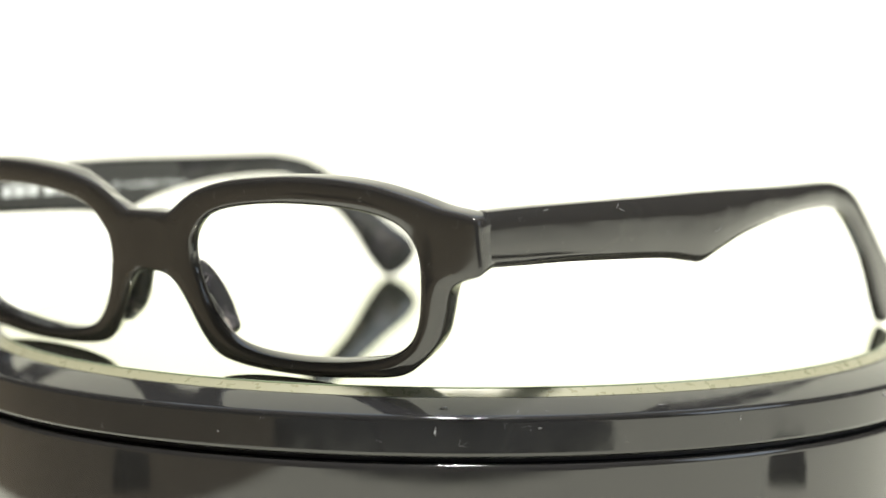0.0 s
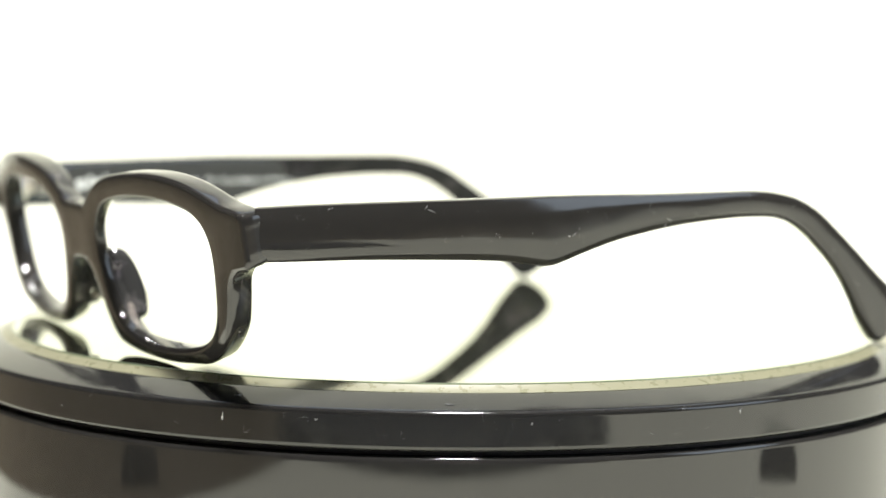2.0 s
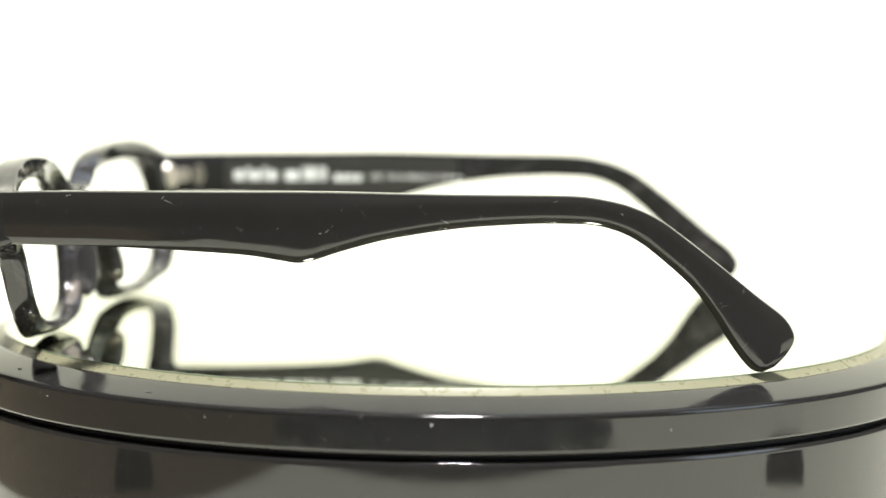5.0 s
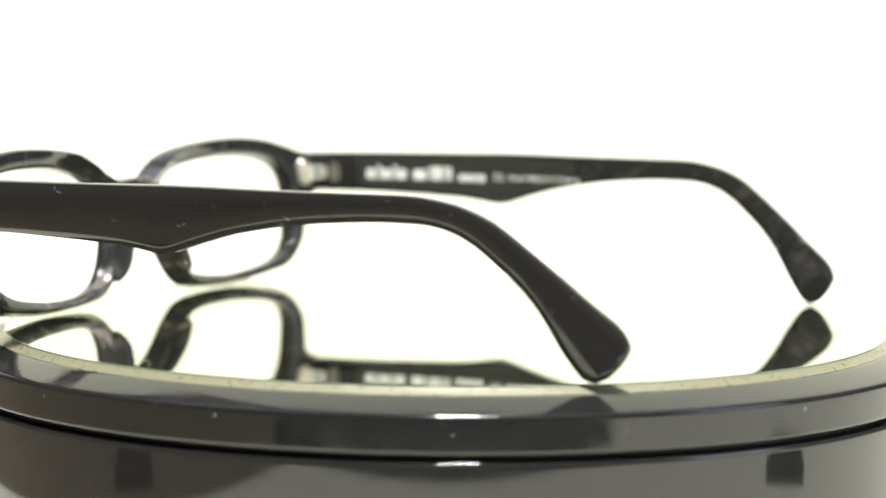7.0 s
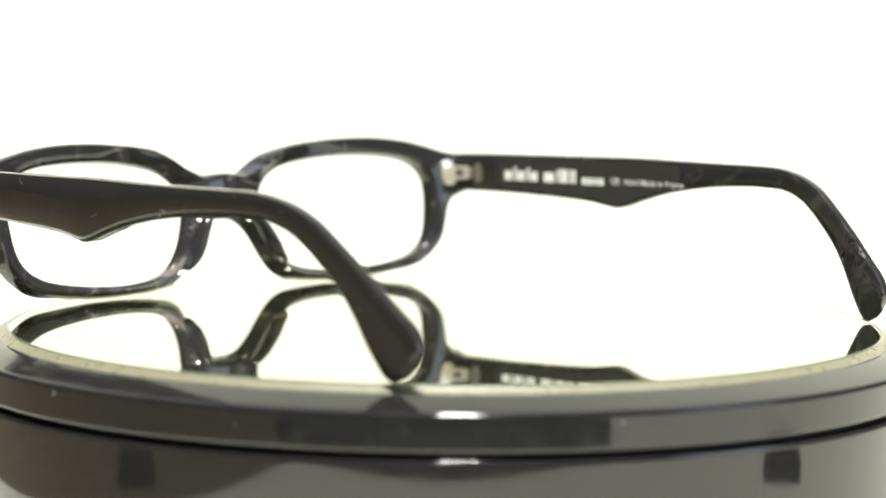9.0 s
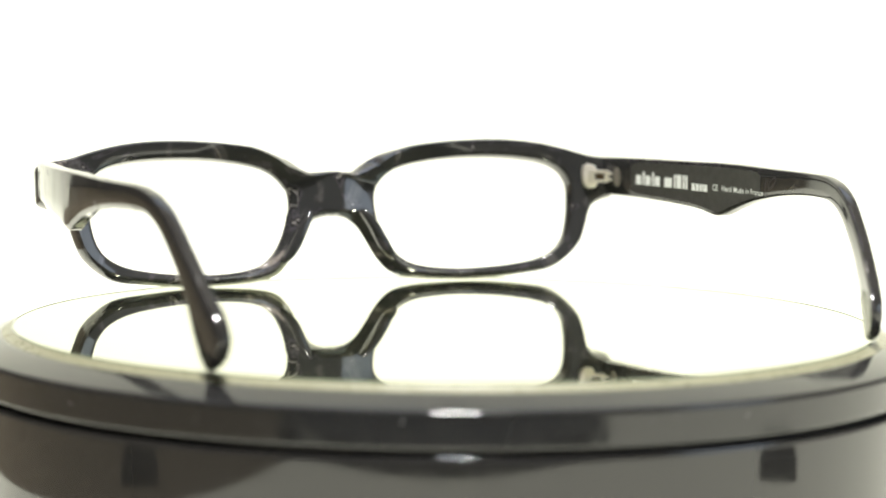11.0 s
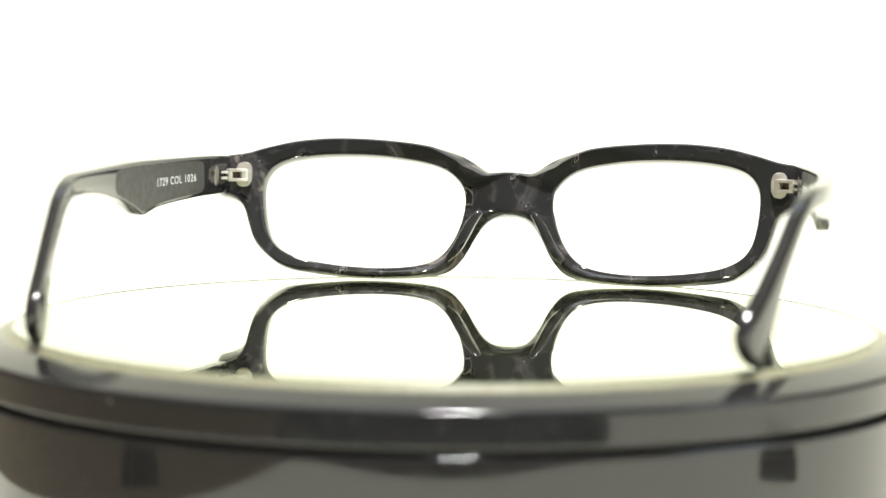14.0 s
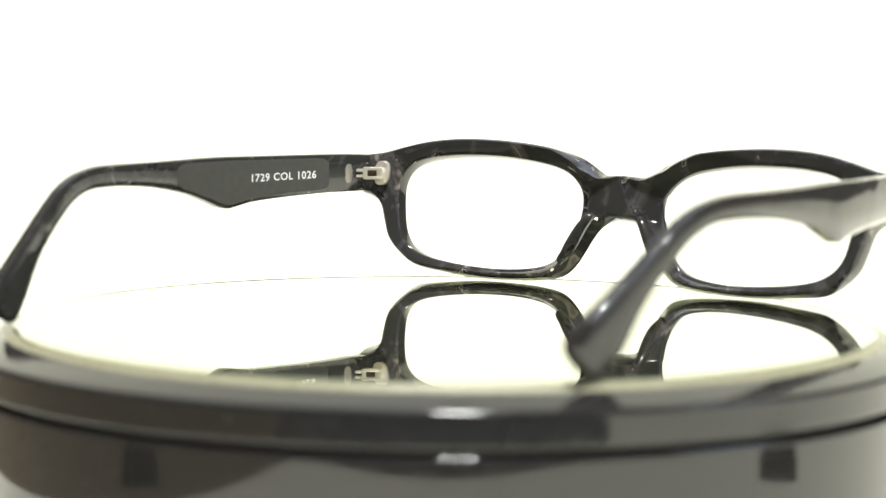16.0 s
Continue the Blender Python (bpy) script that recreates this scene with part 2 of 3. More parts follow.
def turntable():
    bm = bmesh.new()
    turned(bm, [(60, -40), (93.5, -40), (94.6, -39), (94.6, -38.6), (94.6, -11.7), (94.6, -11.4), (94.5, -10.85), (94.2, -10.6), (91, -10.5), (60, -10.5)])
    part("base", bm, BASE, TABLE_THING)
    bm = bmesh.new()
    turned(bm, [(60, -10.6), (92.4, -10.6), (92.4, -9.5), (60, -9.5)])
    part("groove_ring", bm, GROOVE, TABLE_THING)
    bm = bmesh.new()
    turned(bm, [(60, -9.75), (93.6, -9.75), (94.1, -9.6), (94.5, -9.3), (94.6, -9.05), (94.6, -8.8), (94.6, -4.15), (94.6, -3.85), (94.52, -3.5), (94.3, -3.25), (93.95, -3.1), (93.65, -2.995),
                (88.4, -1.4), (88.1, -1.32), (87.7, -1.25), (60, -1.25)])
    platter = part("platter", bm, GLOSS, TABLE_THING, "scratched glossy black rim")
    bm = bmesh.new()
    turned(bm, [(60, -1.3), (87.3, -1.3), (87.5, -1.2), (85.75, -0.15), (85.6, -0.004), (60, -0.004)])
    part("glass_edge", bm, GLASS_EDGE, platter, "pale green ground glass edge")
    bm = bmesh.new()
    turned(bm, [(85.35, -0.003), (85.35, 0.0)], 240)
    part("mirror", bm, MIRROR, platter, "round silvered mirror")
    bm = bmesh.new()
    n = 240
    rings = []
    for r, z in ((85.35, -0.05), (85.35, 0.10), (85.47, 0.12), (85.65, 0.06), (85.75, -0.2), (85.6, -0.3)):
        rings.append([Vector((r * MM * math.cos(2 * math.pi * k / n), r * MM * math.sin(2 * math.pi * k / n), z * MM)) for k in range(n)])
    loft(bm, rings, close_rows=True)
    part("polished_lip", bm, LIP, platter, "thin green polished glass lip")
    # scuffs and specks on the rim: bearing, radius, height, width, length, lean
    for deg, r, z, w, h, lean in ((-90.8, 94.72, -5.4, 0.5, 2.0, 0.1), (-90.0, 91.6, -2.2, 1.6, 0.5, 0.3), (-37.5, 94.72, -4.6, 0.9, 0.9, 0.0),
                                  (-81.0, 94.72, -4.9, 0.9, 0.4, 0.4), (-68.0, 91.9, -2.35, 1.8, 0.4, -0.6), (-60.0, 94.72, -5.0, 0.35, 0.8, 0.0),
                                  (-14.0, 94.72, -6.2, 0.5, 0.5, 0.2), (24.0, 94.72, -4.9, 0.6, 0.9, -0.2), (60.0, 94.72, -5.6, 0.8, 0.4, 0.3),
                                  (-112.0, 94.72, -6.8, 0.5, 0.4, 0.5)):
        bm = bmesh.new()
        vs = []
        for k in range(9):
            u = k / 8 * 2 * math.pi
            wob = 0.6 + 0.4 * math.sin(3 * u + deg)
            dx, dz = math.cos(u) * w / 2 * wob, math.sin(u) * h / 2 * wob
            a = radians(deg) + (dx + lean * dz) / r
            rr = r if r > 94 else r - dz * 0.93
            vs.append((Vector((rr * MM * math.cos(a), rr * MM * math.sin(a), (z + (dz if r > 94 else dz * 0.36)) * MM)), a))
        out = [bm.verts.new(p + Vector((math.cos(a), math.sin(a), 0.6)) * 0.00003) for p, a in vs[:8]]
        low = [bm.verts.new(p - Vector((math.cos(a), math.sin(a), 0.6)) * 0.0002) for p, a in vs[:8]]
        bm.faces.new(out)
        for k in range(8):
            bm.faces.new((out[k], out[(k + 1) % 8], low[(k + 1) % 8], low[k]))
        part("scuff", bm, SCUFF, platter, smooth=0)
    return platter


PLATTER = turntable()

# ---- the spectacles ----
SPECS = tagged(new("spectacles"), "black acetate spectacles without lenses, open temples, standing on the mirror", "spectacles")
MID = (-45.78, -52.12)
HEADING = -39.66
GROWN, TALLER, HINGE_Z = 1.042, 1.026, 24.5


def place(x, y, z):
    """From the spectacles' own axes (x across, y back along the temples, z up, in millimetres) to their place on the disc."""
    a = radians(HEADING)
    return Vector(((math.cos(a) * x - math.sin(a) * y + MID[0]) * MM, (math.sin(a) * x + math.cos(a) * y + MID[1]) * MM, z * MM))


def skew(x):
    """How far the front is set back towards its marked temple, as it is a little out of true."""
    u = x / 62
    return 1.5 * (u * u - u)


def place_front(x, y, z):
    """The same for the front, whose outline is drawn at a slightly smaller size."""
    return place(x * GROWN, y + skew(x * GROWN), HINGE_Z + 0.75 + (z - HINGE_Z) * TALLER)


def back_of_front(x, z):
    return -2.9 + 2.8 * (x / 60) ** 2 + (21 - z) * 0.17


# half of the front's outer line, from the top of the bridge round the end piece to the bottom of the bridge
OUTLINE = [(0, 25.7), (3.6, 25.7), (5.6, 26.0), (9.4, 28.3), (13.2, 30.0), (20, 31.6), (30, 32.6), (39.8, 32.8), (48, 32.1),
           (54.5, 30.7), (59.8, 29.2), (63.5, 28.6), (65.5, 28.2), (66.3, 27.8), (66.6, 27.0), (66.6, 25.4), (66.6, 23.5), (66.6, 21.6), (66.5, 20.4), (66.0, 19.7), (65.0, 19.3),
           (63.0, 18.7), (61.1, 17.6), (59.9, 15.8),
           (58.9, 12.6), (57.4, 8.8), (54.4, 5.6), (50.4, 3.2), (44, 2.25), (35, 1.5), (26, 1.5), (18.6, 2.0), (13.6, 3.2), (10.4, 6.3),
           (7.4, 11.5), (5.6, 14.0), (3.6, 15.5), (1.4, 16.0), (0, 16.0)]
HOLE = [(56.5, 18.5), (55.9, 24.0), (52.2, 27.4), (44, 29.0), (33, 29.3), (23, 28.6), (15.2, 26.9), (10.8, 23.6), (9.4, 19.6),
        (10.4, 13.6), (13.6, 7.9), (18.6, 4.9), (29, 3.7), (41.5, 4.5), (50.2, 6.5), (54.8, 10.6)]
CENTRE = Vector((33, 16.5))


def bearing(p):
    return math.atan2(p[1] - CENTRE.y, p[0] - CENTRE.x) % (2 * math.pi)


def by_bearing(line, a):
    """Where the ray from the lens's middle at bearing a meets a closed line."""
    d = Vector((math.cos(a), math.sin(a)))
    best = None
    for i in range(len(line)):
        p, q = line[i] - CENTRE, line[(i + 1) % len(line)] - CENTRE
        e = q - p
        den = d.x * e.y - d.y * e.x
        if abs(den) < 1e-9:
            continue
        s = (p.x * e.y - p.y * e.x) / den
        u = (p.x * d.y - p.y * d.x) / den
        if s > 0 and -1e-6 <= u <= 1 + 1e-6 and (best is None or s > best):
            best = s
    return CENTRE + d * best


def normals(line, closed=True):
    out = []
    for i in range(len(line)):
        a, b = line[i - 1], line[(i + 1) % len(line)]
        t = (b - a).normalized()
        out.append(Vector((-t.y, t.x)))
    return out


THICK, ROUND = 4.6, 0.75


def front_half(bm, side):
    outer = catmull(OUTLINE, 7)
    cut = len(outer)
    outer += [Vector((0, 16.0 + 9.7 * k / 8)) for k in range(1, 8)]
    hole_line = [Vector((33.0 + (p.x - 33) * 0.975, 17.5 + (p.y - 17.6) * (0.975 if p.y > 17.6 else 1.02))) for p in catmull(HOLE, 12, True)]
    # the outline runs clockwise, so its outward normal is the left-hand one
    onorm = normals(outer)
    onorm[0], onorm[cut - 1] = Vector((0, 1)), Vector((0, -1))
    hole = [by_bearing(hole_line, bearing(p)) for p in outer]
    hnorm = []
    for p in outer:
        t = (by_bearing(hole_line, bearing(p) - 0.03) - by_bearing(hole_line, bearing(p) + 0.03)).normalized()
        hnorm.append(Vector((-t.y, t.x)))
    rings = []
    for i, (o, h) in enumerate(zip(outer, hole)):
        flat = i >= cut
        ring = []
        # the rim is thinner towards the lens, most of all beside the nose
        thin = 0.45 + 1.9 * max(0.0, math.cos(bearing(o) - math.pi)) ** 2

        def put(p, inset_n, inset, depth_from_front=None, depth_from_back=None, lip=0.0):
            q = p - inset_n * (inset - (0.0 if flat or depth_from_front is None or not inset_n.length else 0.22))
            if flat or i in (0, cut - 1):
                q = Vector((0 if p is o else q.x, q.y))
            yb = back_of_front(q.x, q.y)
            y = yb - THICK + depth_from_front if depth_from_front is not None else yb - depth_from_back - lip * thin
            flare = max(0.0, q.x - 60) / 6.2 * 0.2 * (y - yb + THICK) / THICK
            ring.append(place_front(side * (q.x + flare), y, q.y - 0.08 - 0.25 * (yb - y)))

        ro = 0.0 if flat else ROUND
        # the back edge is scooped beside the nose
        nose = max(0.0, 1 - abs(o.x - 9.5) / 8.5)
        rb = ro * (0.95 + 1.8 * nose)
        # front face, from the hole to the outside
        hn = -hnorm[i]
        for k in (0, 1, 2, 3):
            a = math.pi / 2 * k / 3
            put(h, hn, ROUND * (1 - math.cos(a)), depth_from_front=ROUND * (1 - math.sin(a)))
        hi, oi = h - hn * ROUND, o - onorm[i] * ro
        for f in (0.35, 0.65):
            put(hi.lerp(oi, f), Vector((0, 0)), 0, depth_from_front=-0.12)
        for k in (3, 2, 1, 0):
            a = math.pi / 2 * k / 3
            put(o, onorm[i], ro * (1 - math.cos(a)), depth_from_front=ro * (1 - math.sin(a)))
        # back face, from the outside to the hole
        for k in (0, 1, 2, 3):
            a = math.pi / 2 * k / 3
            f = k / 3
            wide = (1 - nose) * rb * (1 - math.cos(a)) + nose * rb * f
            deep = (1 - nose) * 2.4 * (1 - math.sin(a)) + nose * 3.7 * (1 - f)
            put(o, onorm[i], wide, depth_from_back=min(deep, THICK - 0.8) if ro else 0.0)
        for f in (0.65, 0.35):
            put(hi.lerp(o - onorm[i] * rb, f), Vector((0, 0)), 0, depth_from_back=0.0, lip=(1 - f) * 0.8)
        for k in (3, 2, 1, 0):
            a = math.pi / 2 * k / 3
            put(h, hn, ROUND * (1 - math.cos(a)), depth_from_back=ROUND * (1 - math.sin(a)), lip=1.0)
        rings.append(ring)
    loft(bm, rings, close_rows=True, inside=range(10, 19))


def front():
    bm = bmesh.new()
    for side in (1, -1):
        front_half(bm, side)
    a = radians(HEADING)
    across = Vector((math.cos(a), math.sin(a), 0))
    mid = Vector((MID[0] * MM, MID[1] * MM, 0))
    inner = [f for f in bm.faces if all(abs((v.co - mid).dot(across)) < 1e-6 for v in f.verts)]
    bmesh.ops.delete(bm, geom=inner, context="FACES")
    bmesh.ops.remove_doubles(bm, verts=bm.verts[:], dist=2e-6)
    return part("front_frame", bm, [ACETATE, MARBLED], SPECS, "black acetate front, marbled grey inside", smooth=50)


front()


def nose_pad(side):
    """A moulded pad that stands back from the rim beside the nose."""
    path = catmull([(5.2, 16.2), (6.9, 13.3), (8.6, 9.9), (10.3, 7.1), (12.6, 4.9)], 8)
    bm = bmesh.new()
    rings = []
    n = len(path)
    for i, p in enumerate(path):
        u = i / (n - 1)
        a, b = path[max(i - 1, 0)], path[min(i + 1, n - 1)]
        t = (b - a).normalized()
        nose = Vector((t.y, -t.x))
        if nose.x > 0:
            nose = -nose
        swell = math.sin(math.pi * min(max(u * 0.94 + 0.03, 0), 1)) ** 0.4
        half = 0.4 + 0.75 * swell
        out = 3.1 * swell
        ring = []
        for k in range(14):
            w = 2 * math.pi * k / 14
            c, s = math.cos(w), math.sin(w)
            c = math.copysign(abs(c) ** 0.7, c)
            s = math.copysign(abs(s) ** 0.7, s)
            q = p - nose * (half * 0.9) + nose * (half * c - 0.2 * swell * max(s, 0))
            y0 = back_of_front(q.x, q.y)
            ring.append(place_front(side * q.x, y0 - 1.2 + (out + 1.2) * (0.5 + 0.5 * s), q.y))
        rings.append(ring)
    loft(bm, rings)
    return part("nose_pad", bm, MARBLED, SPECS, "moulded marbled nose pad", smooth=60)


for side in (1, -1):
    nose_pad(side)

# stations of a temple: top (y, z) and bottom (y, z)
BLADE = [(-1.4, 29.5, -1.4, 20.7), (7, 29.8, 7, 20.7), (17, 30.0, 17, 20.7), (31, 30.2, 31, 20.3), (40.8, 30.35, 40.6, 19.8), (46.4, 30.45, 46.4, 19.0),
         (49, 30.5, 49, 18.7), (51.8, 30.5, 51.7, 19.15), (57.2, 30.5, 57.2, 20.9), (65, 30.4, 65, 22.9), (76.5, 30.3, 76.5, 24.7), (88.8, 30.3, 88.3, 25.55),
         (96.7, 30.2, 95.6, 25.6), (101.6, 29.6, 100.1, 25.35), (106.2, 28.5, 104.2, 24.3), (111.1, 26.3, 108, 22.4), (116.5, 22.4, 112, 19.3),
         (122.5, 17.7, 116.4, 15.3), (128, 13.2, 119.8, 10.8), (131.8, 10.1, 122.5, 6.2), (133.5, 7.6, 124.3, 3.5), (133.7, 5.8, 125.8, 1.6),
         (132.5, 3.5, 127.1, 0.6), (130.6, 1.3, 128.5, 0.3)]


# the bow of each temple, as powers of y
BOW = {1: (67.791, 0.164266, -0.000729326, -1.19423e-05, 5.59667e-08),
       -1: (67.4153, 0.155299, -0.000825912, -1.28259e-06, -3.77376e-08)}


def outer_x(y, side):
    return sum(c * y ** k for k, c in enumerate(BOW[side])) + temple_thick(y) / 2


def temple_thick(y):
    return 3.5 if y < 55 else 3.5 - 1.1 * min((y - 55) / 45, 1)


def temple(side):
    st = catmull([Vector(s) for s in BLADE], 8)
    bm = bmesh.new()
    rings = []
    c = 0.5
    for i, s in enumerate(st):
        top, bot = Vector((s[0], s[1])), Vector((s[2], s[3]))
        for p in (top, bot):
            p.x -= 2.3 * min(max(p.x - 49, 0) / 60, 1)
            p.y -= 0.6 * min(max(p.y - 2, 0) / 13, 1)
        up = (top - bot)
        h = up.length
        up = up / h
        last = i > len(st) - 10
        fade = 1.0 if not last else max(0.12, math.sqrt(max(0.0, 1 - ((i - (len(st) - 10)) / 9.2) ** 2)))
        ring = []
        # outer face from top to bottom, then the inner face upward; (height above bottom, depth from outer face)
        th = temple_thick(top.x)
        cc = min(c, h * 0.2)
        ch = min(1.25, h * 0.25)
        sec = [(h, th / 2), (h, cc * 1.2), (h - 0.3 * cc, cc * 0.35), (h - cc, 0), (h * 0.66, -0.05), (h * 0.4, -0.05), (ch + 0.15, 0), (ch - 0.15, 0.1), (0.22, 0.6), (0, 0.85),
               (0, th - cc), (0.3 * cc, th - 0.3 * cc), (cc, th), (h * 0.4, th), (h * 0.66, th), (h - cc, th), (h - 0.3 * cc, th - 0.3 * cc), (h, th - cc)]
        for hh, d in sec:
            p = bot + up * hh
            d = th / 2 + (d - th / 2) * fade
            slant = (d / th - 0.35) * 2.2 * max(0.0, 1 - (p.x + 0.6) / 6)
            ring.append(place(side * (outer_x(p.x, side) - d), p.x + slant, p.y))
        rings.append(ring)
    loft(bm, rings, inside=range(10, 17))
    ob = part("temple", bm, [ACETATE, MARBLED], SPECS, "black acetate temple, scratched outside" if side > 0 else "black acetate temple, marked inside", smooth=35)
    # a milled panel on the inner side, behind the lettering
    bm = bmesh.new()
    rings = []
    inset = 0.9
    marks = [s for s in st if 13.0 <= s[0] <= 68]
    n = len(marks)
    for i, s in enumerate(marks):
        y = (s[0] + s[2]) / 2
        e = min(1.0, min(i, n - 1 - i) / 3.0)
        narrow = 1.0 * (1 - math.sqrt(1 - (1 - e) ** 2))
        z1, z0 = s[1] - 0.6 - inset - narrow, s[3] - 0.6 + inset + narrow
        x = outer_x(y, side) - temple_thick(y)
        rings.append([place(side * (x - 0.06), y, z1), place(side * (x - 0.06), y, z0), place(side * (x + 0.2), y, z0), place(side * (x + 0.2), y, z1)])
    loft(bm, rings)
    part("inner_panel", bm, PANEL, ob, "smooth grey milled panel", smooth=30)
    return ob


NEAR_TEMPLE, FAR_TEMPLE = temple(1), temple(-1)


def scratch(y, z, length, lean):
    """A pale scratch on the outer face of the scratched temple."""
    bm = bmesh.new()
    dy, dz = math.cos(lean) * length / 2, math.sin(lean) * length / 2
    rings = []
    for k in range(5):
        u = k / 4 * 2 - 1
        w = 0.085 * (1 - 0.8 * abs(u))
        yy, zz = y + dy * u + 0.05 * math.sin(5 * u), z + dz * u
        x = outer_x(yy, 1) + 0.055
        rings.append([place(x, yy, zz - w), place(x, yy, zz + w), place(x - 0.15, yy, zz + w), place(x - 0.15, yy, zz - w)])
    loft(bm, rings)
    part("scratch", bm, SCUFF, NEAR_TEMPLE, smooth=0)


for y, z, length, lean in ((54.6, 24.2, 1.3, 0.7), (53.6, 23.8, 0.8, 0.0), (55.4, 25.0, 0.7, 1.1), (69.9, 28.3, 1.0, 1.2), (74.0, 26.0, 1.5, -0.5),
                           (73.2, 24.9, 1.0, 1.2), (57.1, 27.8, 0.9, 1.3), (28.0, 28.6, 1.6, -0.4), (27.0, 29.2, 0.9, 0.9), (39.6, 24.6, 1.0, 1.4),
                           (10.8, 29.3, 1.2, 0.25), (103.0, 27.4, 0.8, -0.6), (92.0, 29.4, 0.9, 0.2)):
    scratch(y - 0.6, z - 0.7, length, lean)


def inner_point(side, y, z, lift):
    return place(side * (outer_x(y, side) - temple_thick(y) - 0.06 - lift), y, z)


def lettering(text, side, y_start, y_end, z, height, parent, label):
    """Printed words on the inner side of a temple, bent to its curve."""
    cu = bpy.data.curves.new("lettering", "FONT")
    cu.body, cu.size, cu.resolution_u, cu.offset, cu.space_character = text, 1.0, 3, 0.012, 1.1
    tmp = bpy.data.objects.new("lettering_tmp", cu)
    scene.collection.objects.link(tmp)
    me = bpy.data.meshes.new_from_object(tmp.evaluated_get(bpy.context.evaluated_depsgraph_get()))
    bpy.data.objects.remove(tmp)
    bpy.data.curves.remove(cu)
    xs = [v.co.x for v in me.vertices]
    top = max(v.co.y for v in me.vertices)
    x0, x1 = min(xs), max(xs)
    for v in me.vertices:
        u = (v.co.x - x0) / (x1 - x0)
        v.co = inner_point(side, y_start + (y_end - y_start) * u, z + v.co.y / top * height, 0.03)
    me.materials.append(PRINT)
    ob = new("lettering", me)
    ob.parent = parent
    return tagged(ob, label)


lettering("1729 COL 1026", 1, 41.3, 18.7, 23.9, 1.75, NEAR_TEMPLE, "white printed model number")
lettering("Hand Made in France", -1, 51.7, 68.9, 23.8, 1.2, FAR_TEMPLE, "small white printed words")
lettering("CE", -1, 47.8, 50.1, 23.7, 1.4, FAR_TEMPLE, "small white conformity mark")


def print_bar(y0, y1, z0, z1):
    bm = bmesh.new()
    rings = [[inner_point(-1, y0 + (y1 - y0) * k / 3, z, 0.02) for z in (z0, z1)]
             + [inner_point(-1, y0 + (y1 - y0) * k / 3, z, 0.05) for z in (z1, z0)] for k in range(4)]
    loft(bm, rings)
    part("mark", bm, PRINT, FAR_TEMPLE, smooth=0)


# the maker's mark, as plain strokes of its size
y = 16.5
for w, tall in ((2.2, 0), (0.8, 1), (2.2, 0), (0.8, 1), (2.2, 0), (-1.2, 0), (3.3, 0), (0.8, 1), (2.0, 1), (0.8, 1), (0.8, 1)):
    if w < 0:
        y -= w
        continue
    print_bar(y, y + w * 0.92, 23.3, 26.4 if tall else 25.5)
    y += w * 1.1 + 0.27
y = 39.3
for w in (1.5, 1.5, 1.0, 0.5, 1.4):
    print_bar(y, y + w * 0.85, 23.2, 24.8)
    y += w + 0.15


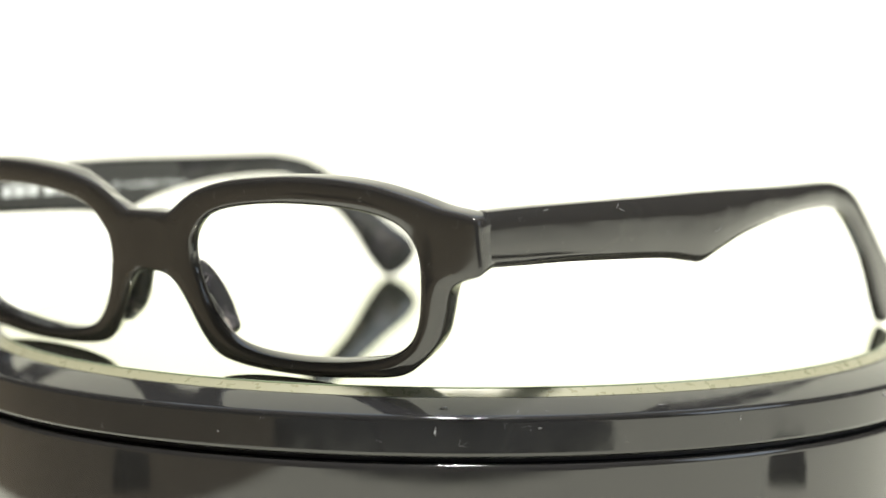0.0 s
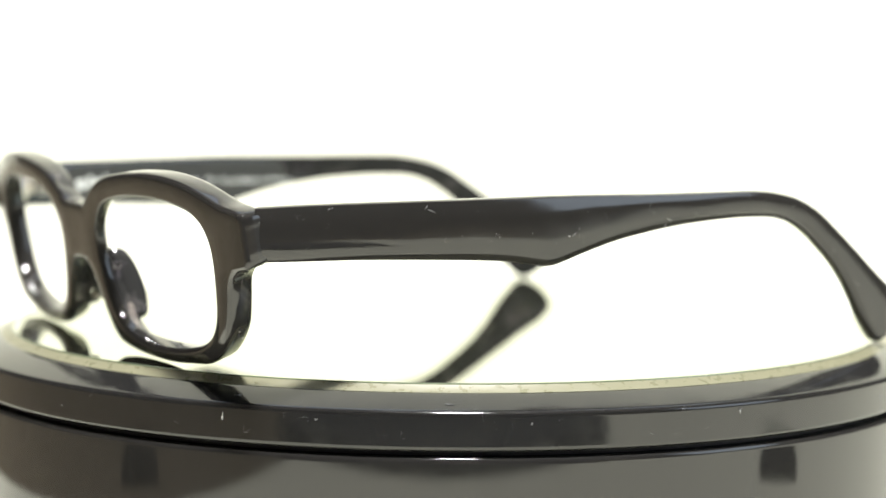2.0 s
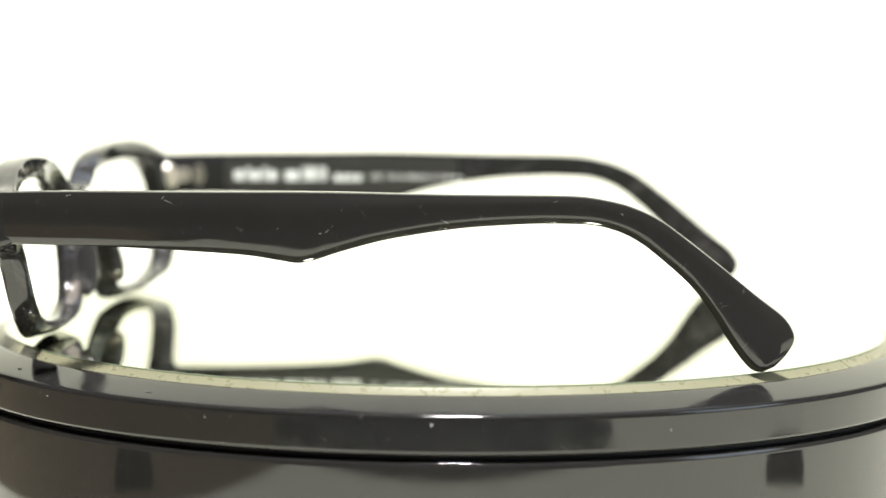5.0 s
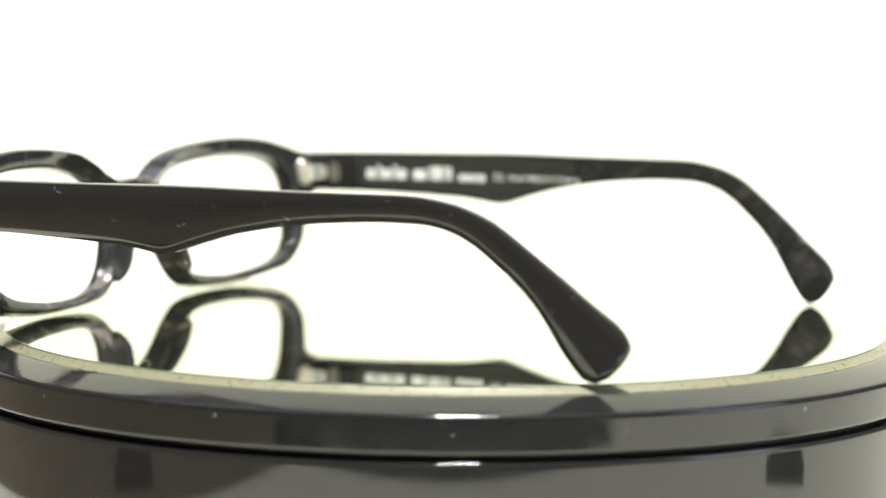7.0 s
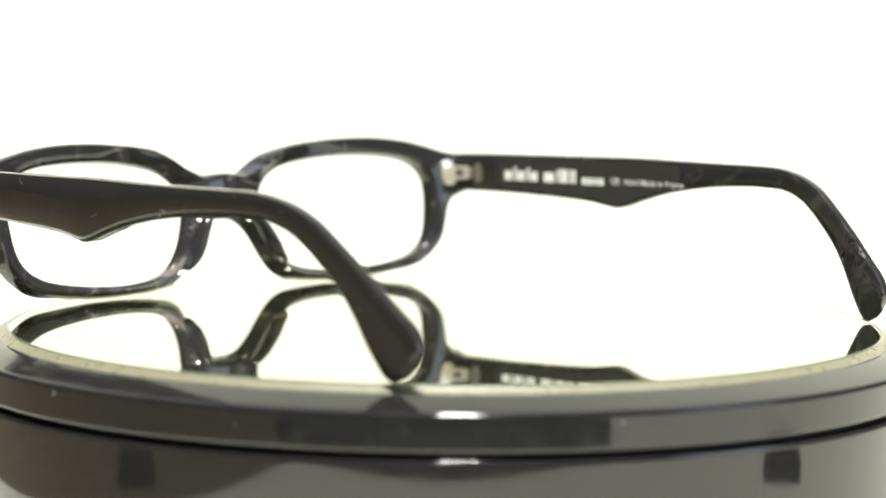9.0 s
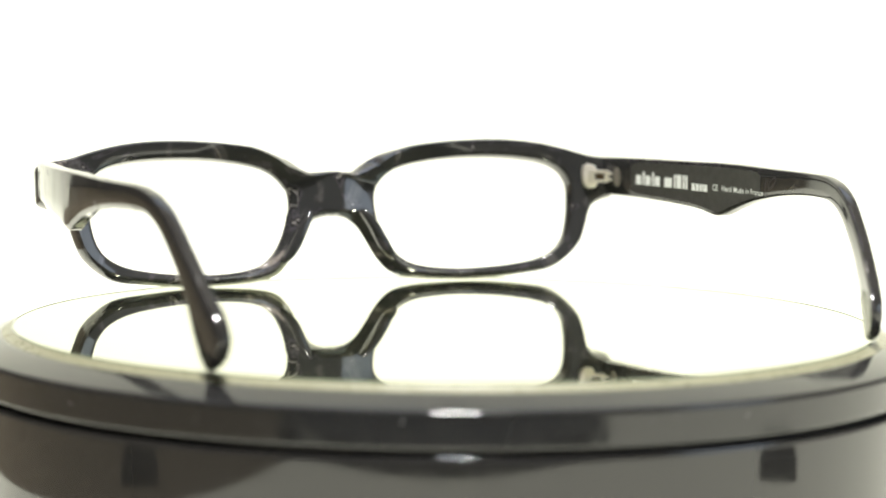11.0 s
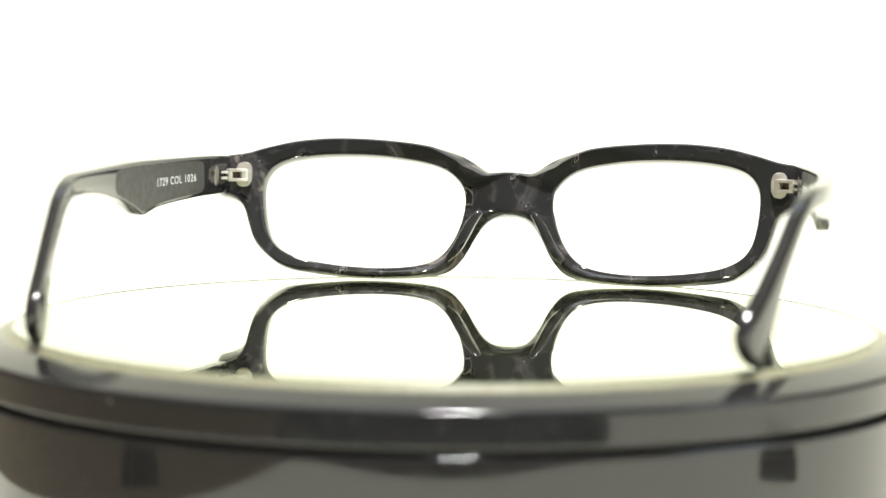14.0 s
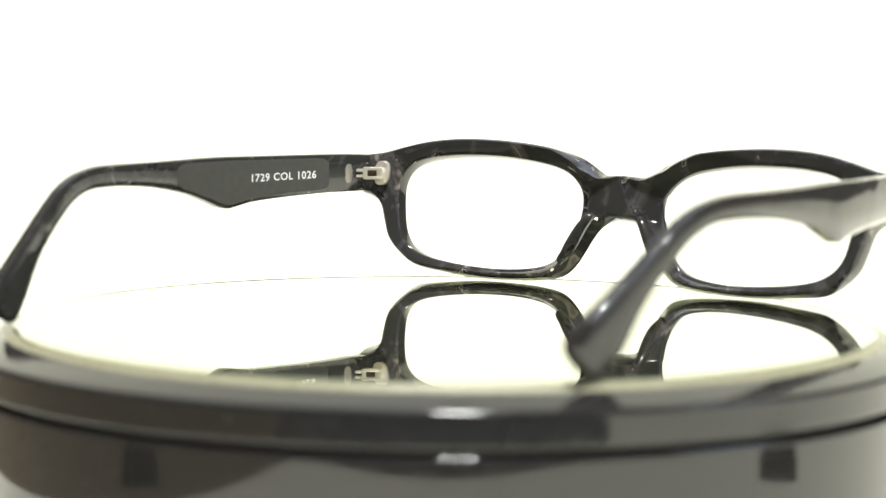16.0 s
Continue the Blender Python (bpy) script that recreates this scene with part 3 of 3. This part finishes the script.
def hinge(side):
    """A riveted metal hinge between the front and a temple."""
    ob = tagged(new("hinge"), "bright metal hinge")
    ob.parent = SPECS
    cz, cx = 24.5, 62.6
    bm = bmesh.new()
    y0 = back_of_front(60.0, cz) + skew(side * cx)
    pts = []
    for k in range(28):
        w = 2 * math.pi * k / 28
        c, s = math.cos(w), math.sin(w)
        pts.append((cx + 1.9 * math.copysign(abs(c) ** 0.75, c), cz + 2.9 * math.copysign(abs(s) ** 0.75, s)))
    rings = [[place(side * (cx + (px - cx) * k), back_of_front(px / GROWN, pz) + skew(side * px) + d, cz + (pz - cz) * k) for px, pz in pts]
             for d, k in ((-0.4, 1.0), (0.55, 1.0), (0.8, 0.95), (0.9, 0.85))]
    loft(bm, rings)
    part("hinge_plate", bm, SILVER, ob, smooth=40)
    # a forked knuckle that runs back to the temple, open in the middle
    a, b = Vector((62.0, y0 + 1.3)), Vector((67.2, y0 + (4.9 if side > 0 else 3.8)))
    run = (b - a).normalized()
    off = Vector((-run.y, run.x))

    def bar(name, s0, s1, z0, z1, d0, d1, mat):
        bm = bmesh.new()
        box(bm, s0, d0, z0, s1, d1, z1, 0.12)
        for v in bm.verts:
            q = a + run * v.co.x + off * v.co.y
            v.co = place(side * q.x, q.y, cz + v.co.z)
        part(name, bm, mat, ob, smooth=30)

    # the half of the hinge that is sunk into the temple
    bm = bmesh.new()
    rings = []
    for d, k in ((-0.3, 1.0), (0.01, 1.0), (0.05, 0.92)):
        ring = []
        for i in range(24):
            w = 2 * math.pi * i / 24
            y = (7.2 if side > 0 else 8.4) + 1.3 * k * math.copysign(abs(math.cos(w)) ** 0.75, math.cos(w))
            z = cz + 2.3 * k * math.copysign(abs(math.sin(w)) ** 0.75, math.sin(w))
            ring.append(place(side * (outer_x(y, side) - temple_thick(y) - d), y, z))
        rings.append(ring)
    loft(bm, rings)
    part("temple_plate", bm, CORE, ob, "dull metal plate sunk in the temple", smooth=40)
    bar("knuckle", 0.0, 4.4, 0.75, 1.45, -1.0, 1.0, SILVER)
    bar("knuckle", 0.0, 4.4, -1.45, -0.75, -1.0, 1.0, SILVER)
    bar("knuckle_end", 3.5, 4.6, -1.3, 1.3, -0.8, 0.95, SILVER)
    bar("knuckle_end", -0.2, 1.3, -1.3, 1.3, -0.8, 0.95, SILVER)
    # dark bar inside the fork: the opening's shade put into its colour
    bar("slot_shade", 1.2, 3.6, -0.8, 0.8, -0.9, -0.2, SLOT)
    bar("tongue", 4.5, 6.4, 0.35, 1.0, -0.7, 0.6, SILVER)
    bar("tongue", 4.5, 6.4, -1.0, -0.35, -0.7, 0.6, SILVER)


for side in (1, -1):
    hinge(side)


def seat(ob, origin):
    """Moves the origin of a part, and leaves it and its own parts where they are."""
    shift = Matrix.Translation(-origin)
    ob.data.transform(shift)
    ob.location = origin
    for child in ob.children:
        child.matrix_parent_inverse = shift


# the camera keeps this temple in focus, a little behind its hinge
seat(NEAR_TEMPLE, place(70.5, 20, HINGE_Z))
cam.data.dof.focus_object = NEAR_TEMPLE

# ---- what turns ----
TURN = [(t, 10.73 * t) for t in range(17)]


def motions():
    walk(SPECS, [(t, pose(0, 0, 0, 0, 0, -a)) for t, a in TURN])
    walk(PLATTER, [(t, pose(0, 0, 0, 0, 0, -a)) for t, a in TURN])


motions()
